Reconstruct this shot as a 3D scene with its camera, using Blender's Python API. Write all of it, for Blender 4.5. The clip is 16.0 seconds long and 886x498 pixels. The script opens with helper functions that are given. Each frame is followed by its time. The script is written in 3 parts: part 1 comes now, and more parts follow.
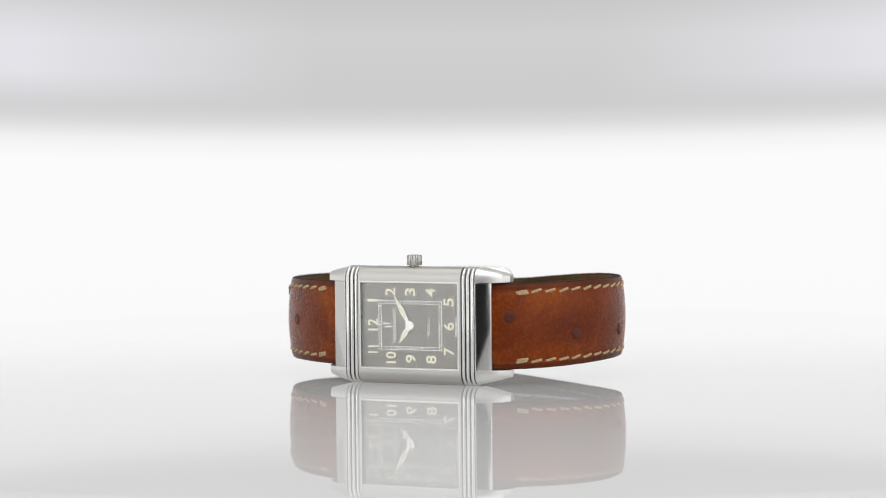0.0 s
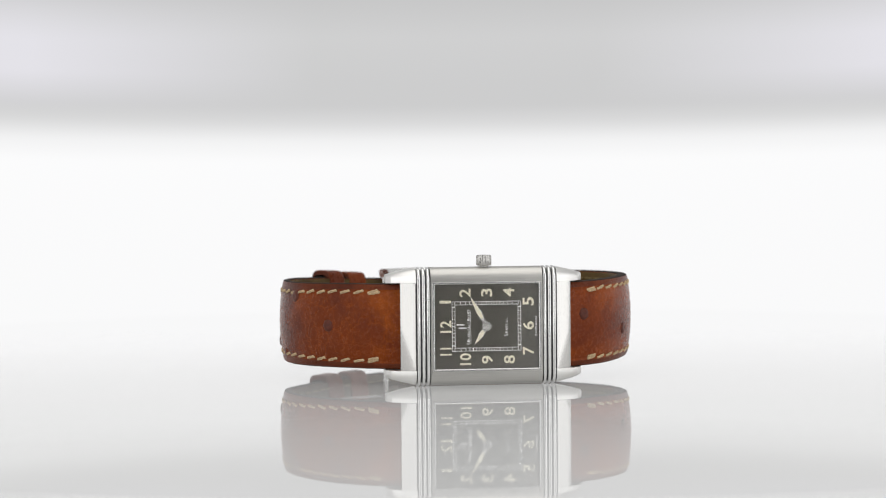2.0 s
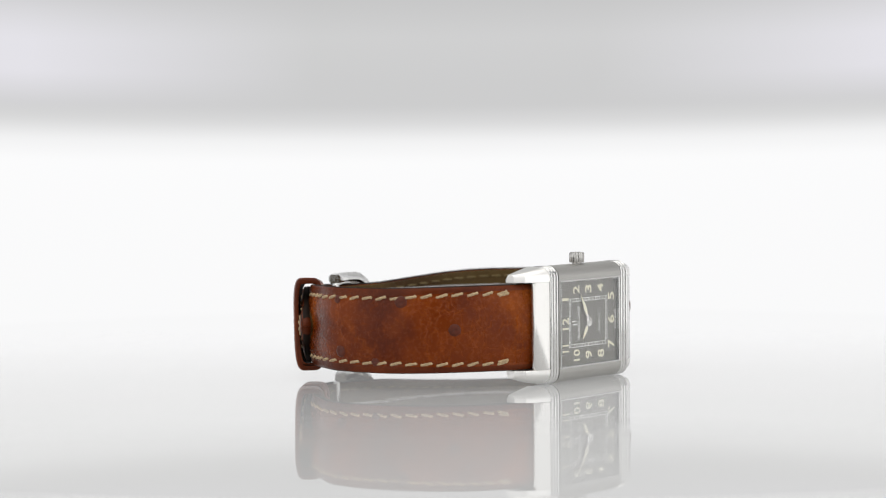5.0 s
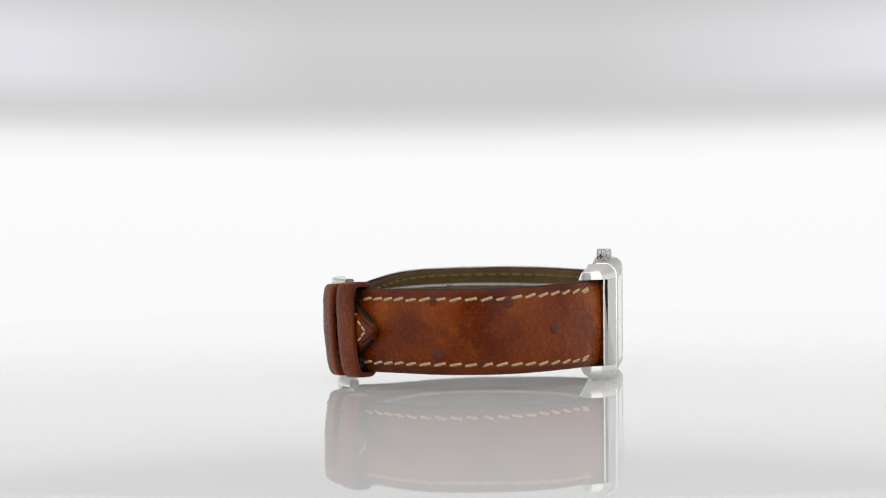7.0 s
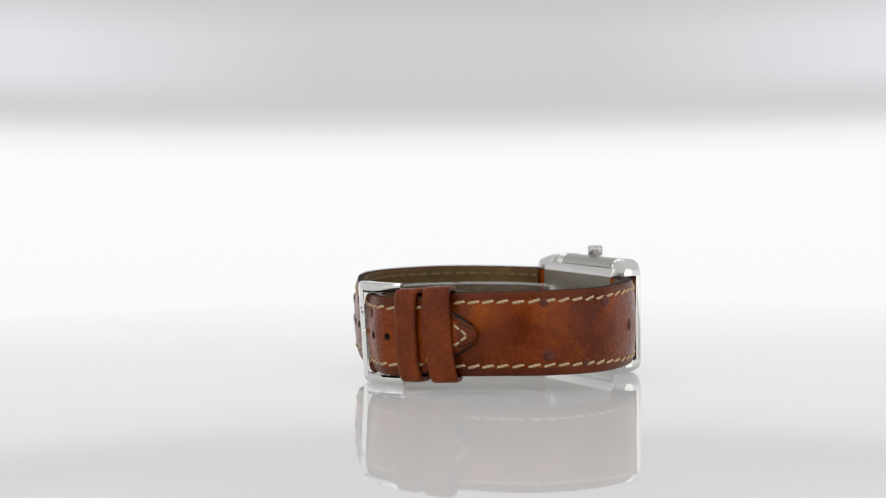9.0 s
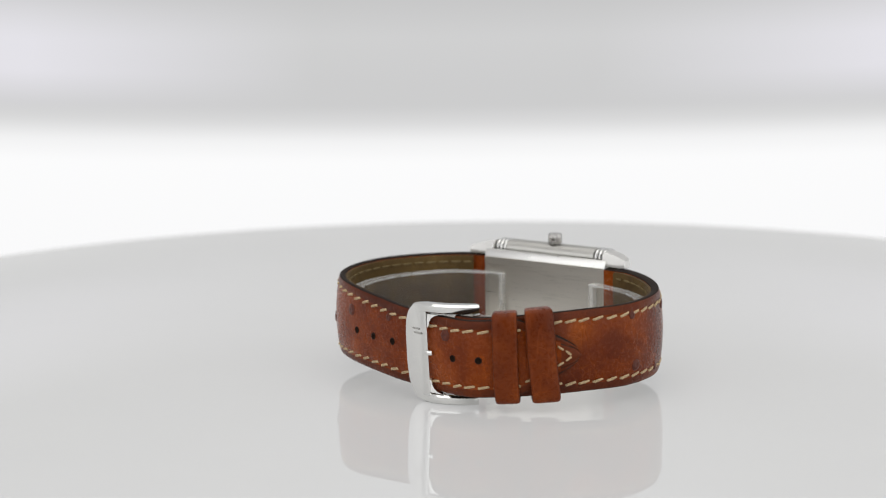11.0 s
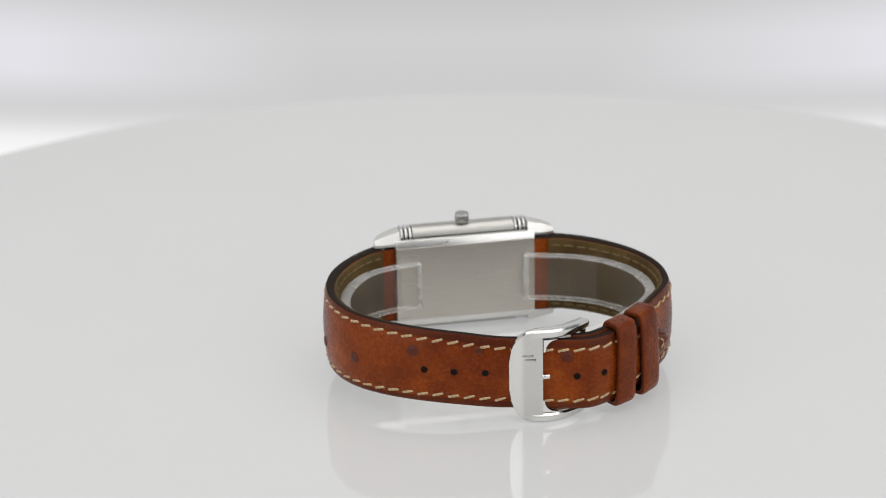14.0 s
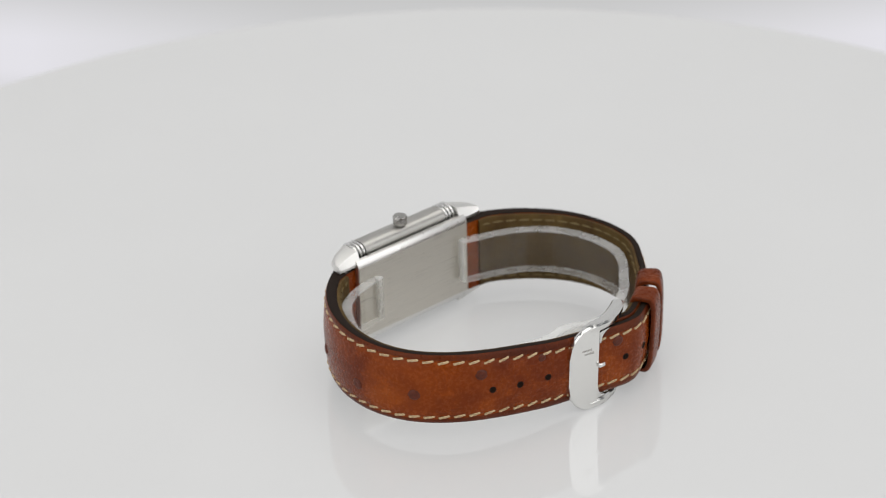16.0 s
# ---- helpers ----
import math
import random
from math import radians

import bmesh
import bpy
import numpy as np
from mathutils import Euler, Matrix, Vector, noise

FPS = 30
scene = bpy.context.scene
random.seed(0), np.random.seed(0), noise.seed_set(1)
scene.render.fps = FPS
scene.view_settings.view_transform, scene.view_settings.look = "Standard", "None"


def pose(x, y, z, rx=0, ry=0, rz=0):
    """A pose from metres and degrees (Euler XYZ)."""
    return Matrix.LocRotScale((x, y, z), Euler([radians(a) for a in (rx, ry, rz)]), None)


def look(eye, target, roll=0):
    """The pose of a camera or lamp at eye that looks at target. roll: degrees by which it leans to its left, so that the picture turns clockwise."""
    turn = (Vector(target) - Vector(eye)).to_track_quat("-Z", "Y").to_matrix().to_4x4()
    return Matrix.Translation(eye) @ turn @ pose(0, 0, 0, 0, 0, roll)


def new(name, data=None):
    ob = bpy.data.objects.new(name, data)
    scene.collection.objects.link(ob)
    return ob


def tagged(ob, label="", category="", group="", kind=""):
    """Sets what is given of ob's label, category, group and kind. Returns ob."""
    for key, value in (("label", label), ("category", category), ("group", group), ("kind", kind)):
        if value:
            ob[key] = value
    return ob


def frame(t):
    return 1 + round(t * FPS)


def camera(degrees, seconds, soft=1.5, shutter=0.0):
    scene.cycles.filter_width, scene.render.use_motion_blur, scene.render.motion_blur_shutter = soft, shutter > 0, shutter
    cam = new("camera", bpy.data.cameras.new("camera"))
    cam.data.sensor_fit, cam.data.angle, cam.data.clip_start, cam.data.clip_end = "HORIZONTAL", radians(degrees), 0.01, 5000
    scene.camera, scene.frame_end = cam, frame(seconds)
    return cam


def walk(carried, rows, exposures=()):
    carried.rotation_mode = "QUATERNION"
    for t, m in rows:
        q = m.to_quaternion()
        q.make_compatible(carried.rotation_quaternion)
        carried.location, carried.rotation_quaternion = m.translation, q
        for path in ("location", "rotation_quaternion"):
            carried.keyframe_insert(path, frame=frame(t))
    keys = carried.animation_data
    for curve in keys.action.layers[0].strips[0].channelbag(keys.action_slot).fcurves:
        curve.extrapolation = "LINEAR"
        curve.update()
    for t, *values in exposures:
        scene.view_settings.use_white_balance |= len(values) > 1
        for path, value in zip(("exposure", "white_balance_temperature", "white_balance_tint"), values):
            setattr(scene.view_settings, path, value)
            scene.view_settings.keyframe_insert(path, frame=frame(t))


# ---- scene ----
# ---- the camera, carried with the backdrop on one swinging frame ----
SECONDS = 16.0
PIVOT = (0.0, 0.0021, 0.0094)
EYE, TARGET, ROLL = (0.0101, -0.5316, 0.0500), (-0.0069, -0.0008, 0.02567), -0.481
SWING = [(0.0, 0.0), (4.0, 0.0), (8.0, 0.0), (8.6, 0.0), (8.8, 0.12), (9.0, 0.65), (9.2, 1.31), (9.7, 3.02), (10.2, 4.78), (10.7, 6.52),
         (11.3, 8.62), (12.0, 11.36), (12.5, 13.16), (13.0, 15.05), (13.5, 16.85), (14.0, 18.70), (14.5, 20.56),
         (15.0, 22.45), (15.5, 24.34), (16.0, 26.22)]
TURN_0, TURN_RATE = -21.42, 15.272


def swung(degrees):
    """The swing of the frame by that many degrees, about a level axis through the watch."""
    return Matrix.Translation(PIVOT) @ pose(0, 0, 0, -degrees) @ Matrix.Translation([-c for c in PIVOT])


cam = camera(19.613, SECONDS, soft=1.1)
cam.data.dof.use_dof = True
cam.data.dof.focus_distance, cam.data.dof.aperture_fstop = 0.512, 19.0
walk(cam, [(t, swung(a) @ look(EYE, TARGET, ROLL)) for t, a in SWING])

# ---- light: a white photo box with an overhead soft light and two side soft lights ----
world = bpy.data.worlds.new("studio")
world.use_nodes = True
world.node_tree.nodes["Background"].inputs[0].default_value = (0.93, 0.95, 1.0, 1)
world.node_tree.nodes["Background"].inputs[1].default_value = 0.17
scene.world = world


def area_light(name, eye, target, wide, high, watts, colour=(1, 1, 1)):
    data = bpy.data.lights.new(name, "AREA")
    data.shape, data.size, data.size_y, data.energy, data.color = "RECTANGLE", wide, high, watts, colour
    ob = new(name, data)
    ob.matrix_world = look(eye, target)
    return ob


area_light("overhead_soft_light", (0.0, -0.03, 0.80), (0.0, -0.03, 0.0), 1.2, 1.5, 9.6, (1.0, 0.985, 0.96))
area_light("side_soft_light", (-0.45, -0.455, 0.16), (0, 0, 0.03), 0.84, 0.7, 2.6)
area_light("side_soft_light", (0.50, -0.40, 0.16), (0, 0, 0.03), 0.76, 0.7, 2.6)

# ---- materials ----


def material(name, colour=(0.8, 0.8, 0.8), rough=0.5, metal=0.0, ior=1.5):
    m = bpy.data.materials.new(name)
    m.use_nodes = True
    b = m.node_tree.nodes["Principled BSDF"]
    b.inputs["Base Color"].default_value = (*colour, 1)
    b.inputs["Roughness"].default_value = rough
    b.inputs["Metallic"].default_value = metal
    b.inputs["IOR"].default_value = ior
    return m, m.node_tree.nodes, m.node_tree.links, b


def coords(nodes, links, scale=(1, 1, 1), kind="Object"):
    tc, mp = nodes.new("ShaderNodeTexCoord"), nodes.new("ShaderNodeMapping")
    mp.inputs["Scale"].default_value = scale
    links.new(tc.outputs[kind], mp.inputs["Vector"])
    return mp.outputs["Vector"]


def noise_tex(nodes, links, vec, scale, detail=4, rough=0.55, distortion=0.0):
    n = nodes.new("ShaderNodeTexNoise")
    n.inputs["Scale"].default_value, n.inputs["Detail"].default_value = scale, detail
    n.inputs["Roughness"].default_value, n.inputs["Distortion"].default_value = rough, distortion
    links.new(vec, n.inputs["Vector"])
    return n.outputs["Fac"]


def ramp(nodes, links, fac, stops):
    r = nodes.new("ShaderNodeValToRGB")
    e = r.color_ramp.elements
    while len(e) < len(stops):
        e.new(0.5)
    for el, (at, col) in zip(e, stops):
        el.position, el.color = at, (*col, 1) if len(col) == 3 else col
    links.new(fac, r.inputs["Fac"])
    return r.outputs["Color"]


def math_node(nodes, links, op, a, b=None, clamp=False):
    n = nodes.new("ShaderNodeMath")
    n.operation, n.use_clamp = op, clamp
    for i, v in enumerate((a, b)):
        if v is None:
            continue
        if isinstance(v, (int, float)):
            n.inputs[i].default_value = v
        else:
            links.new(v, n.inputs[i])
    return n.outputs[0]


def mix_colour(nodes, links, fac, a, b, mode="MIX"):
    n = nodes.new("ShaderNodeMix")
    n.data_type, n.blend_type = "RGBA", mode
    for i, v in ((0, fac), (6, a), (7, b)):
        if isinstance(v, (int, float)):
            n.inputs[i].default_value = v
        elif isinstance(v, tuple):
            n.inputs[i].default_value = (*v, 1)
        else:
            links.new(v, n.inputs[i])
    return n.outputs[2]


def bump(nodes, links, b, height, strength, distance):
    n = nodes.new("ShaderNodeBump")
    n.inputs["Strength"].default_value, n.inputs["Distance"].default_value = strength, distance
    links.new(height, n.inputs["Height"])
    links.new(n.outputs["Normal"], b.inputs["Normal"])


def leather(name, dark, mid, light, rough=0.42, relief=1.0, stain=None, worn=False):
    """Oiled leather: cloudy dye, fine grain, and hair creases that come and go."""
    m, n, l, b = material(name, mid, rough)
    b.inputs["Specular IOR Level"].default_value = 0.13
    v = coords(n, l)
    big = noise_tex(n, l, v, 75, 5, 0.6)
    fine = noise_tex(n, l, v, 1300, 4, 0.6)
    where = ramp(n, l, noise_tex(n, l, v, 150, 2, 0.5), [(0.40, (0.1, 0.1, 0.1)), (0.58, (1, 1, 1))])
    # hair creases: level lines of stretched noise, in two directions
    lines = None
    for stretch, scale in (((1, 1, 0.30), 300), ((0.35, 0.35, 1), 380)):
        f = noise_tex(n, l, coords(n, l, stretch), scale, 2, 0.5, 0.4)
        c = math_node(n, l, "MULTIPLY", math_node(n, l, "ABSOLUTE", math_node(n, l, "SUBTRACT", f, 0.5)), 55.0, True)
        lines = c if lines is None else math_node(n, l, "MINIMUM", lines, c)
    # a net of wrinkles, closer in some places than in others
    tc, warp, cells = n.new("ShaderNodeTexCoord"), n.new("ShaderNodeTexNoise"), n.new("ShaderNodeTexVoronoi")
    warp.inputs["Scale"].default_value, warp.inputs["Detail"].default_value = 420, 3
    l.new(tc.outputs["Object"], warp.inputs["Vector"])
    push = n.new("ShaderNodeVectorMath")
    push.operation = "MULTIPLY_ADD"
    push.inputs[1].default_value = (0.0042,) * 3
    l.new(warp.outputs["Color"], push.inputs[0]), l.new(tc.outputs["Object"], push.inputs[2])
    cells.feature = "DISTANCE_TO_EDGE"
    cells.inputs["Scale"].default_value = 330
    l.new(push.outputs[0], cells.inputs["Vector"])
    net = math_node(n, l, "SUBTRACT", 1.0, math_node(n, l, "MULTIPLY", cells.outputs["Distance"], 12.0, True), True)
    patch = ramp(n, l, noise_tex(n, l, v, 95, 3, 0.6), [(0.49, (0.03,) * 3), (0.74, (1, 1, 1))])
    net = math_node(n, l, "MULTIPLY", net, patch)
    if worn:        # bent hard beside the lugs: a net of pale cracks in the dye
        stretch, cracks, sep = n.new("ShaderNodeVectorMath"), n.new("ShaderNodeTexVoronoi"), n.new("ShaderNodeSeparateXYZ")
        stretch.operation = "MULTIPLY"
        stretch.inputs[1].default_value = (1.0, 1.0, 0.62)
        l.new(push.outputs[0], stretch.inputs[0]), l.new(stretch.outputs[0], cracks.inputs["Vector"])
        cracks.feature = "DISTANCE_TO_EDGE"
        cracks.inputs["Scale"].default_value = 360
        l.new(v, sep.inputs[0])
        near = math_node(n, l, "MULTIPLY", math_node(n, l, "SUBTRACT", -0.004, sep.outputs[1]), 75.0, True)
        near = math_node(n, l, "MULTIPLY", near, ramp(n, l, noise_tex(n, l, v, 130, 3, 0.6), [(0.40, (0.15,) * 3), (0.56, (1, 1, 1))]))
        crack = math_node(n, l, "SUBTRACT", 1.0, math_node(n, l, "MULTIPLY", cracks.outputs["Distance"], 13.0, True), True)
        net = math_node(n, l, "MAXIMUM", net, math_node(n, l, "MULTIPLY", math_node(n, l, "MULTIPLY", crack, near), 0.95))
    base = ramp(n, l, big, [(0.32, tuple(0.5 * (p + q) for p, q in zip(dark, mid))), (0.52, mid), (0.70, light)])
    # deep, reddish patches where the dye has soaked in
    deep = ramp(n, l, noise_tex(n, l, v, 48, 3, 0.55, 0.6), [(0.50, (1, 1, 1)), (0.68, (0.60, 0.50, 0.50))])
    base = mix_colour(n, l, 1.0, base, deep, "MULTIPLY")
    if stain is not None:       # a broad dark band of dye across the strap at that y
        sep = n.new("ShaderNodeSeparateXYZ")
        l.new(v, sep.inputs[0])
        far = math_node(n, l, "MULTIPLY", math_node(n, l, "ABSOLUTE", math_node(n, l, "SUBTRACT", sep.outputs[1], stain)), 62.0)
        far = math_node(n, l, "ADD", far, math_node(n, l, "MULTIPLY", noise_tex(n, l, v, 120, 4, 0.6), 1.1))
        base = mix_colour(n, l, 1.0, base, ramp(n, l, far, [(0.55, (0.50, 0.40, 0.42)), (1.0, (1, 1, 1))]), "MULTIPLY")
    tone = ramp(n, l, fine, [(0.3, (0.80, 0.77, 0.74)), (0.7, (1.10, 1.09, 1.08))])
    base = mix_colour(n, l, 0.8, base, tone, "MULTIPLY")
    thin = math_node(n, l, "MULTIPLY", math_node(n, l, "SUBTRACT", 1.0, lines, True), where)
    base = mix_colour(n, l, math_node(n, l, "MULTIPLY", thin, 0.11), base, tuple(min(1, c * 1.9) for c in light))
    base = mix_colour(n, l, math_node(n, l, "MULTIPLY", net, 0.24), base, tuple(min(1, c * 1.4) for c in light))
    l.new(base, b.inputs["Base Color"])
    h = math_node(n, l, "ADD", math_node(n, l, "MULTIPLY", thin, -0.28), math_node(n, l, "MULTIPLY", fine, 0.5))
    h = math_node(n, l, "ADD", h, math_node(n, l, "MULTIPLY", big, 1.4))
    h = math_node(n, l, "SUBTRACT", h, math_node(n, l, "MULTIPLY", net, 0.45))
    bump(n, l, b, h, 0.6 * relief, 0.00028)
    r = ramp(n, l, fine, [(0.25, (rough - 0.08,) * 3), (0.75, (rough + 0.12,) * 3)])
    l.new(r, b.inputs["Roughness"])
    return m


def brushed(name, colour, rough, along, strength=0.06, low=0.9, high=1.06):
    """Steel with fine brush lines along an axis (0, 1 or 2)."""
    m, n, l, b = material(name, colour, rough, 1.0)
    s = [9000.0] * 3
    s[along] = 120.0
    v = coords(n, l, tuple(s))
    f = noise_tex(n, l, v, 1.0, 3, 0.6)
    c = ramp(n, l, f, [(0.3, tuple(x * low for x in colour)), (0.7, tuple(min(1, x * high) for x in colour))])
    l.new(c, b.inputs["Base Color"])
    l.new(ramp(n, l, f, [(0.3, (rough - 0.06,) * 3), (0.7, (rough + 0.08,) * 3)]), b.inputs["Roughness"])
    bump(n, l, b, f, strength, 0.00002)
    return m


def polished(name, colour, rough=0.06):
    m, n, l, b = material(name, colour, rough, 1.0)
    v = coords(n, l)
    f = noise_tex(n, l, v, 700, 4, 0.7)
    l.new(ramp(n, l, f, [(0.35, (rough * 0.85,) * 3), (0.75, (rough * 1.3,) * 3)]), b.inputs["Roughness"])
    return m


def plain(name, colour, rough=0.5, metal=0.0, grain=600, spread=0.12, sheen=0.5):
    """A plain surface with a little uneven grain."""
    m, n, l, b = material(name, colour, rough, metal)
    b.inputs["Specular IOR Level"].default_value = sheen
    f = noise_tex(n, l, coords(n, l), grain, 4, 0.6)
    l.new(ramp(n, l, f, [(0.3, tuple(x * (1 - spread) for x in colour)), (0.7, tuple(min(1, x * (1 + spread)) for x in colour))]), b.inputs["Base Color"])
    return m


TAN = leather("tan_ostrich_leather", (0.100, 0.0159, 0.0016), (0.182, 0.0335, 0.0024), (0.260, 0.0550, 0.0036), 0.24)
TAN_DARK = leather("darker_tan_ostrich_leather", (0.066, 0.0098, 0.0014), (0.156, 0.0280, 0.0019), (0.250, 0.0545, 0.0031), 0.23, 1.15, stain=-0.0065, worn=True)
BORDER = leather("burnished_border_leather", (0.052, 0.0100, 0.0024), (0.096, 0.0185, 0.0032), (0.135, 0.0275, 0.0045), 0.32)
LOOP = leather("loop_leather", (0.074, 0.0120, 0.0020), (0.140, 0.0260, 0.0028), (0.200, 0.0420, 0.0042), 0.28, 1.0)
EDGE = plain("burnished_leather_edge", (0.0120, 0.0067, 0.0043), 0.7, sheen=0.12)
QUILL = plain("quill_leather", (0.068, 0.0110, 0.0024), 0.38, grain=1500, spread=0.3, sheen=0.25)
LINING = leather("olive_tan_lining", (0.044, 0.0262, 0.0075), (0.072, 0.0442, 0.0130), (0.104, 0.0655, 0.0210), 0.6)
THREAD = plain("waxed_cream_thread", (0.375, 0.275, 0.16), 0.65, grain=3500, spread=0.5, sheen=0.2)
LINING_THREAD = plain("olive_lining_thread", (0.135, 0.098, 0.042), 0.7, grain=3500, spread=0.4, sheen=0.2)
STEEL = polished("polished_steel", (0.68, 0.675, 0.66), 0.08)
BRUSHED = brushed("brushed_steel_lengthwise", (0.47, 0.46, 0.435), 0.36, 0)
BACK = brushed("brushed_steel_back", (0.59, 0.56, 0.505), 0.32, 0, 0.015, 0.93, 1.04)
SATIN = polished("satin_bright_steel", (0.74, 0.73, 0.705), 0.34)
RAIL = polished("polished_rail_steel", (0.72, 0.71, 0.69), 0.32)
FLANK = polished("polished_flank_steel", (0.56, 0.55, 0.53), 0.12)
RIM = polished("rim_steel", (0.56, 0.555, 0.54), 0.22)
BUCKLE = polished("satin_buckle_steel", (0.74, 0.735, 0.715), 0.15)
CROWN = polished("satin_steel", (0.42, 0.41, 0.39), 0.24)
# near-black filler: the shade of narrow gaps put into the colour
SHADOW = plain("gap_shadow", (0.03, 0.03, 0.032), 0.6)
DIAL = plain("black_satin_dial", (0.170, 0.161, 0.142), 0.29, 1.0, grain=2500, spread=0.05)
LUME = plain("cream_lume", (0.74, 0.70, 0.54), 0.55, grain=3000)
WHITE_PRINT = plain("white_print", (0.80, 0.80, 0.78), 0.5)
HAND = plain("silver_hand_rim", (0.72, 0.71, 0.68), 0.25, 1.0)
HOLE_SHADE = plain("hole_shade", (0.010, 0.006, 0.004), 0.9, sheen=0.03)


def clear(name, ior, tint=(1, 1, 1), rough=0.0):
    m, n, l, b = material(name, tint, rough, 0.0, ior)
    b.inputs["Transmission Weight"].default_value = 1.0
    return m


CRYSTAL = clear("sapphire_crystal", 1.6)


def thin_plastic(name, milk):
    """Clear plastic sheet: lets most light through, with a gloss and a little milk."""
    m, n, l, b = material(name, (0.86, 0.87, 0.87), 0.12)
    tr, mix = n.new("ShaderNodeBsdfTransparent"), n.new("ShaderNodeMixShader")
    tr.inputs["Color"].default_value = (0.955, 0.95, 0.935, 1)
    f = noise_tex(n, l, coords(n, l), 160, 3, 0.6)
    l.new(ramp(n, l, f, [(0.3, (milk * 0.8,) * 3), (0.7, (milk * 1.2,) * 3)]), mix.inputs[0])
    l.new(tr.outputs[0], mix.inputs[1]), l.new(b.outputs[0], mix.inputs[2])
    l.new(mix.outputs[0], n["Material Output"].inputs[0])
    return m


PLASTIC = thin_plastic("clear_plastic", 0.03)
PLASTIC_EDGE = thin_plastic("clear_plastic_edge", 0.30)


def acrylic():
    """White acrylic of a light table: its own glow replaces light from below, with a thin gloss on top."""
    m, n, l, b = material("white_glowing_acrylic", (0.80, 0.80, 0.80), 0.9)
    n.remove(b)
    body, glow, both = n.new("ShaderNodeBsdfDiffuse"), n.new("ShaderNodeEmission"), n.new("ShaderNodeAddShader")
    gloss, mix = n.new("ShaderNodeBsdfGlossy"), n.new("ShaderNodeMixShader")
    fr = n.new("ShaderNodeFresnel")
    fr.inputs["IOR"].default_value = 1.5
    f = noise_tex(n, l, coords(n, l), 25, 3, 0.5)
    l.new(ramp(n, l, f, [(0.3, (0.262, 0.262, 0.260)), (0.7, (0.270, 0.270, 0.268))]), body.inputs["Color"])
    # emission in place of a lamp underneath; the low body colour keeps shadows faint
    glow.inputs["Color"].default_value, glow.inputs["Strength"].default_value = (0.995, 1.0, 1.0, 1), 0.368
    gloss.inputs["Roughness"].default_value = 0.015
    gloss.inputs["Color"].default_value = (0.98, 0.98, 0.98, 1)
    f = fr.outputs[0]
    k = math_node(n, l, "MULTIPLY", math_node(n, l, "DIVIDE", f, math_node(n, l, "ADD", f, 0.30)), 0.46)
    k = math_node(n, l, "ADD", k, math_node(n, l, "MULTIPLY", math_node(n, l, "POWER", f, 8.0), 25.0), True)
    l.new(k, mix.inputs[0])
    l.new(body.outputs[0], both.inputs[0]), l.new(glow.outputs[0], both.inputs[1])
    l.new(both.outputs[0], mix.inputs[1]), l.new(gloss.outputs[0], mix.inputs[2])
    l.new(mix.outputs[0], n["Material Output"].inputs[0])
    return m


ACRYLIC = acrylic()
FLOOR = plain("grey_studio_floor", (0.35, 0.35, 0.36), 0.7, grain=8)


def glowing():
    """Backdrop, brightness painted as emission: white below, dimmer grey above, out of focus."""
    m, n, l, b = material("glowing_backdrop", (0.8, 0.8, 0.8), 0.9)
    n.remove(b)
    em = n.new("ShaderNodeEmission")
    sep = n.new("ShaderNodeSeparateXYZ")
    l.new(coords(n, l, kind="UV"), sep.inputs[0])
    # the edge of the painted white part bows down in the middle
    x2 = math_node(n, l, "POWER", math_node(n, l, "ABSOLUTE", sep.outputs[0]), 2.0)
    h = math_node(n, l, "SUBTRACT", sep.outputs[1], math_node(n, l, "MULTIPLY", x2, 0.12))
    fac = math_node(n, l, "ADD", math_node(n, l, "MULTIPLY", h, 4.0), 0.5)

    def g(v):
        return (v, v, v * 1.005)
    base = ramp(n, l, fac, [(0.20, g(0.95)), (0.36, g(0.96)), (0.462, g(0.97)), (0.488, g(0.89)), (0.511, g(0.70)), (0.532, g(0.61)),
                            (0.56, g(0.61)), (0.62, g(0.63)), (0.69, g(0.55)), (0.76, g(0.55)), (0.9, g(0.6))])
    # paler glows painted to both sides of the upper grey part
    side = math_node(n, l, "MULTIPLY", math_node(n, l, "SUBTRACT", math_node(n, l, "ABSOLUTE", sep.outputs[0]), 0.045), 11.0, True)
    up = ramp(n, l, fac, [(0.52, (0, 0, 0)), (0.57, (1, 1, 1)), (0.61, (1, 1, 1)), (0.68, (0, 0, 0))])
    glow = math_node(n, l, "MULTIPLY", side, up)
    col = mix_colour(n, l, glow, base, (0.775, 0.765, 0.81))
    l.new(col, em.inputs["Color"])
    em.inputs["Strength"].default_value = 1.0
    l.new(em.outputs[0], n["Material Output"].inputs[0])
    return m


BACKDROP = glowing()

# ---- building helpers; the watch is drawn in millimetres ----
MM = 0.001


def part(name, bm, mat, parent, label="", sharp=35, scale=MM):
    """Links a bmesh as one mesh object under a thing or a part."""
    me = bpy.data.meshes.new(name)
    bmesh.ops.scale(bm, vec=(scale,) * 3, verts=bm.verts)
    bm.normal_update()
    bm.to_mesh(me)
    bm.free()
    for mm in (mat if isinstance(mat, (list, tuple)) else [mat]):
        me.materials.append(mm)
    me.shade_smooth()
    me.set_sharp_from_angle(angle=radians(sharp))
    ob = new(name, me)
    ob.parent = parent
    return tagged(ob, label) if label else ob


def bevel(bm, width, segments=2, angle=30):
    es = [e for e in bm.edges if len(e.link_faces) == 2 and e.calc_face_angle(0) > radians(angle)]
    bmesh.ops.bevel(bm, geom=es, offset=width, segments=segments, profile=0.5, affect="EDGES", clamp_overlap=True)
    return bm


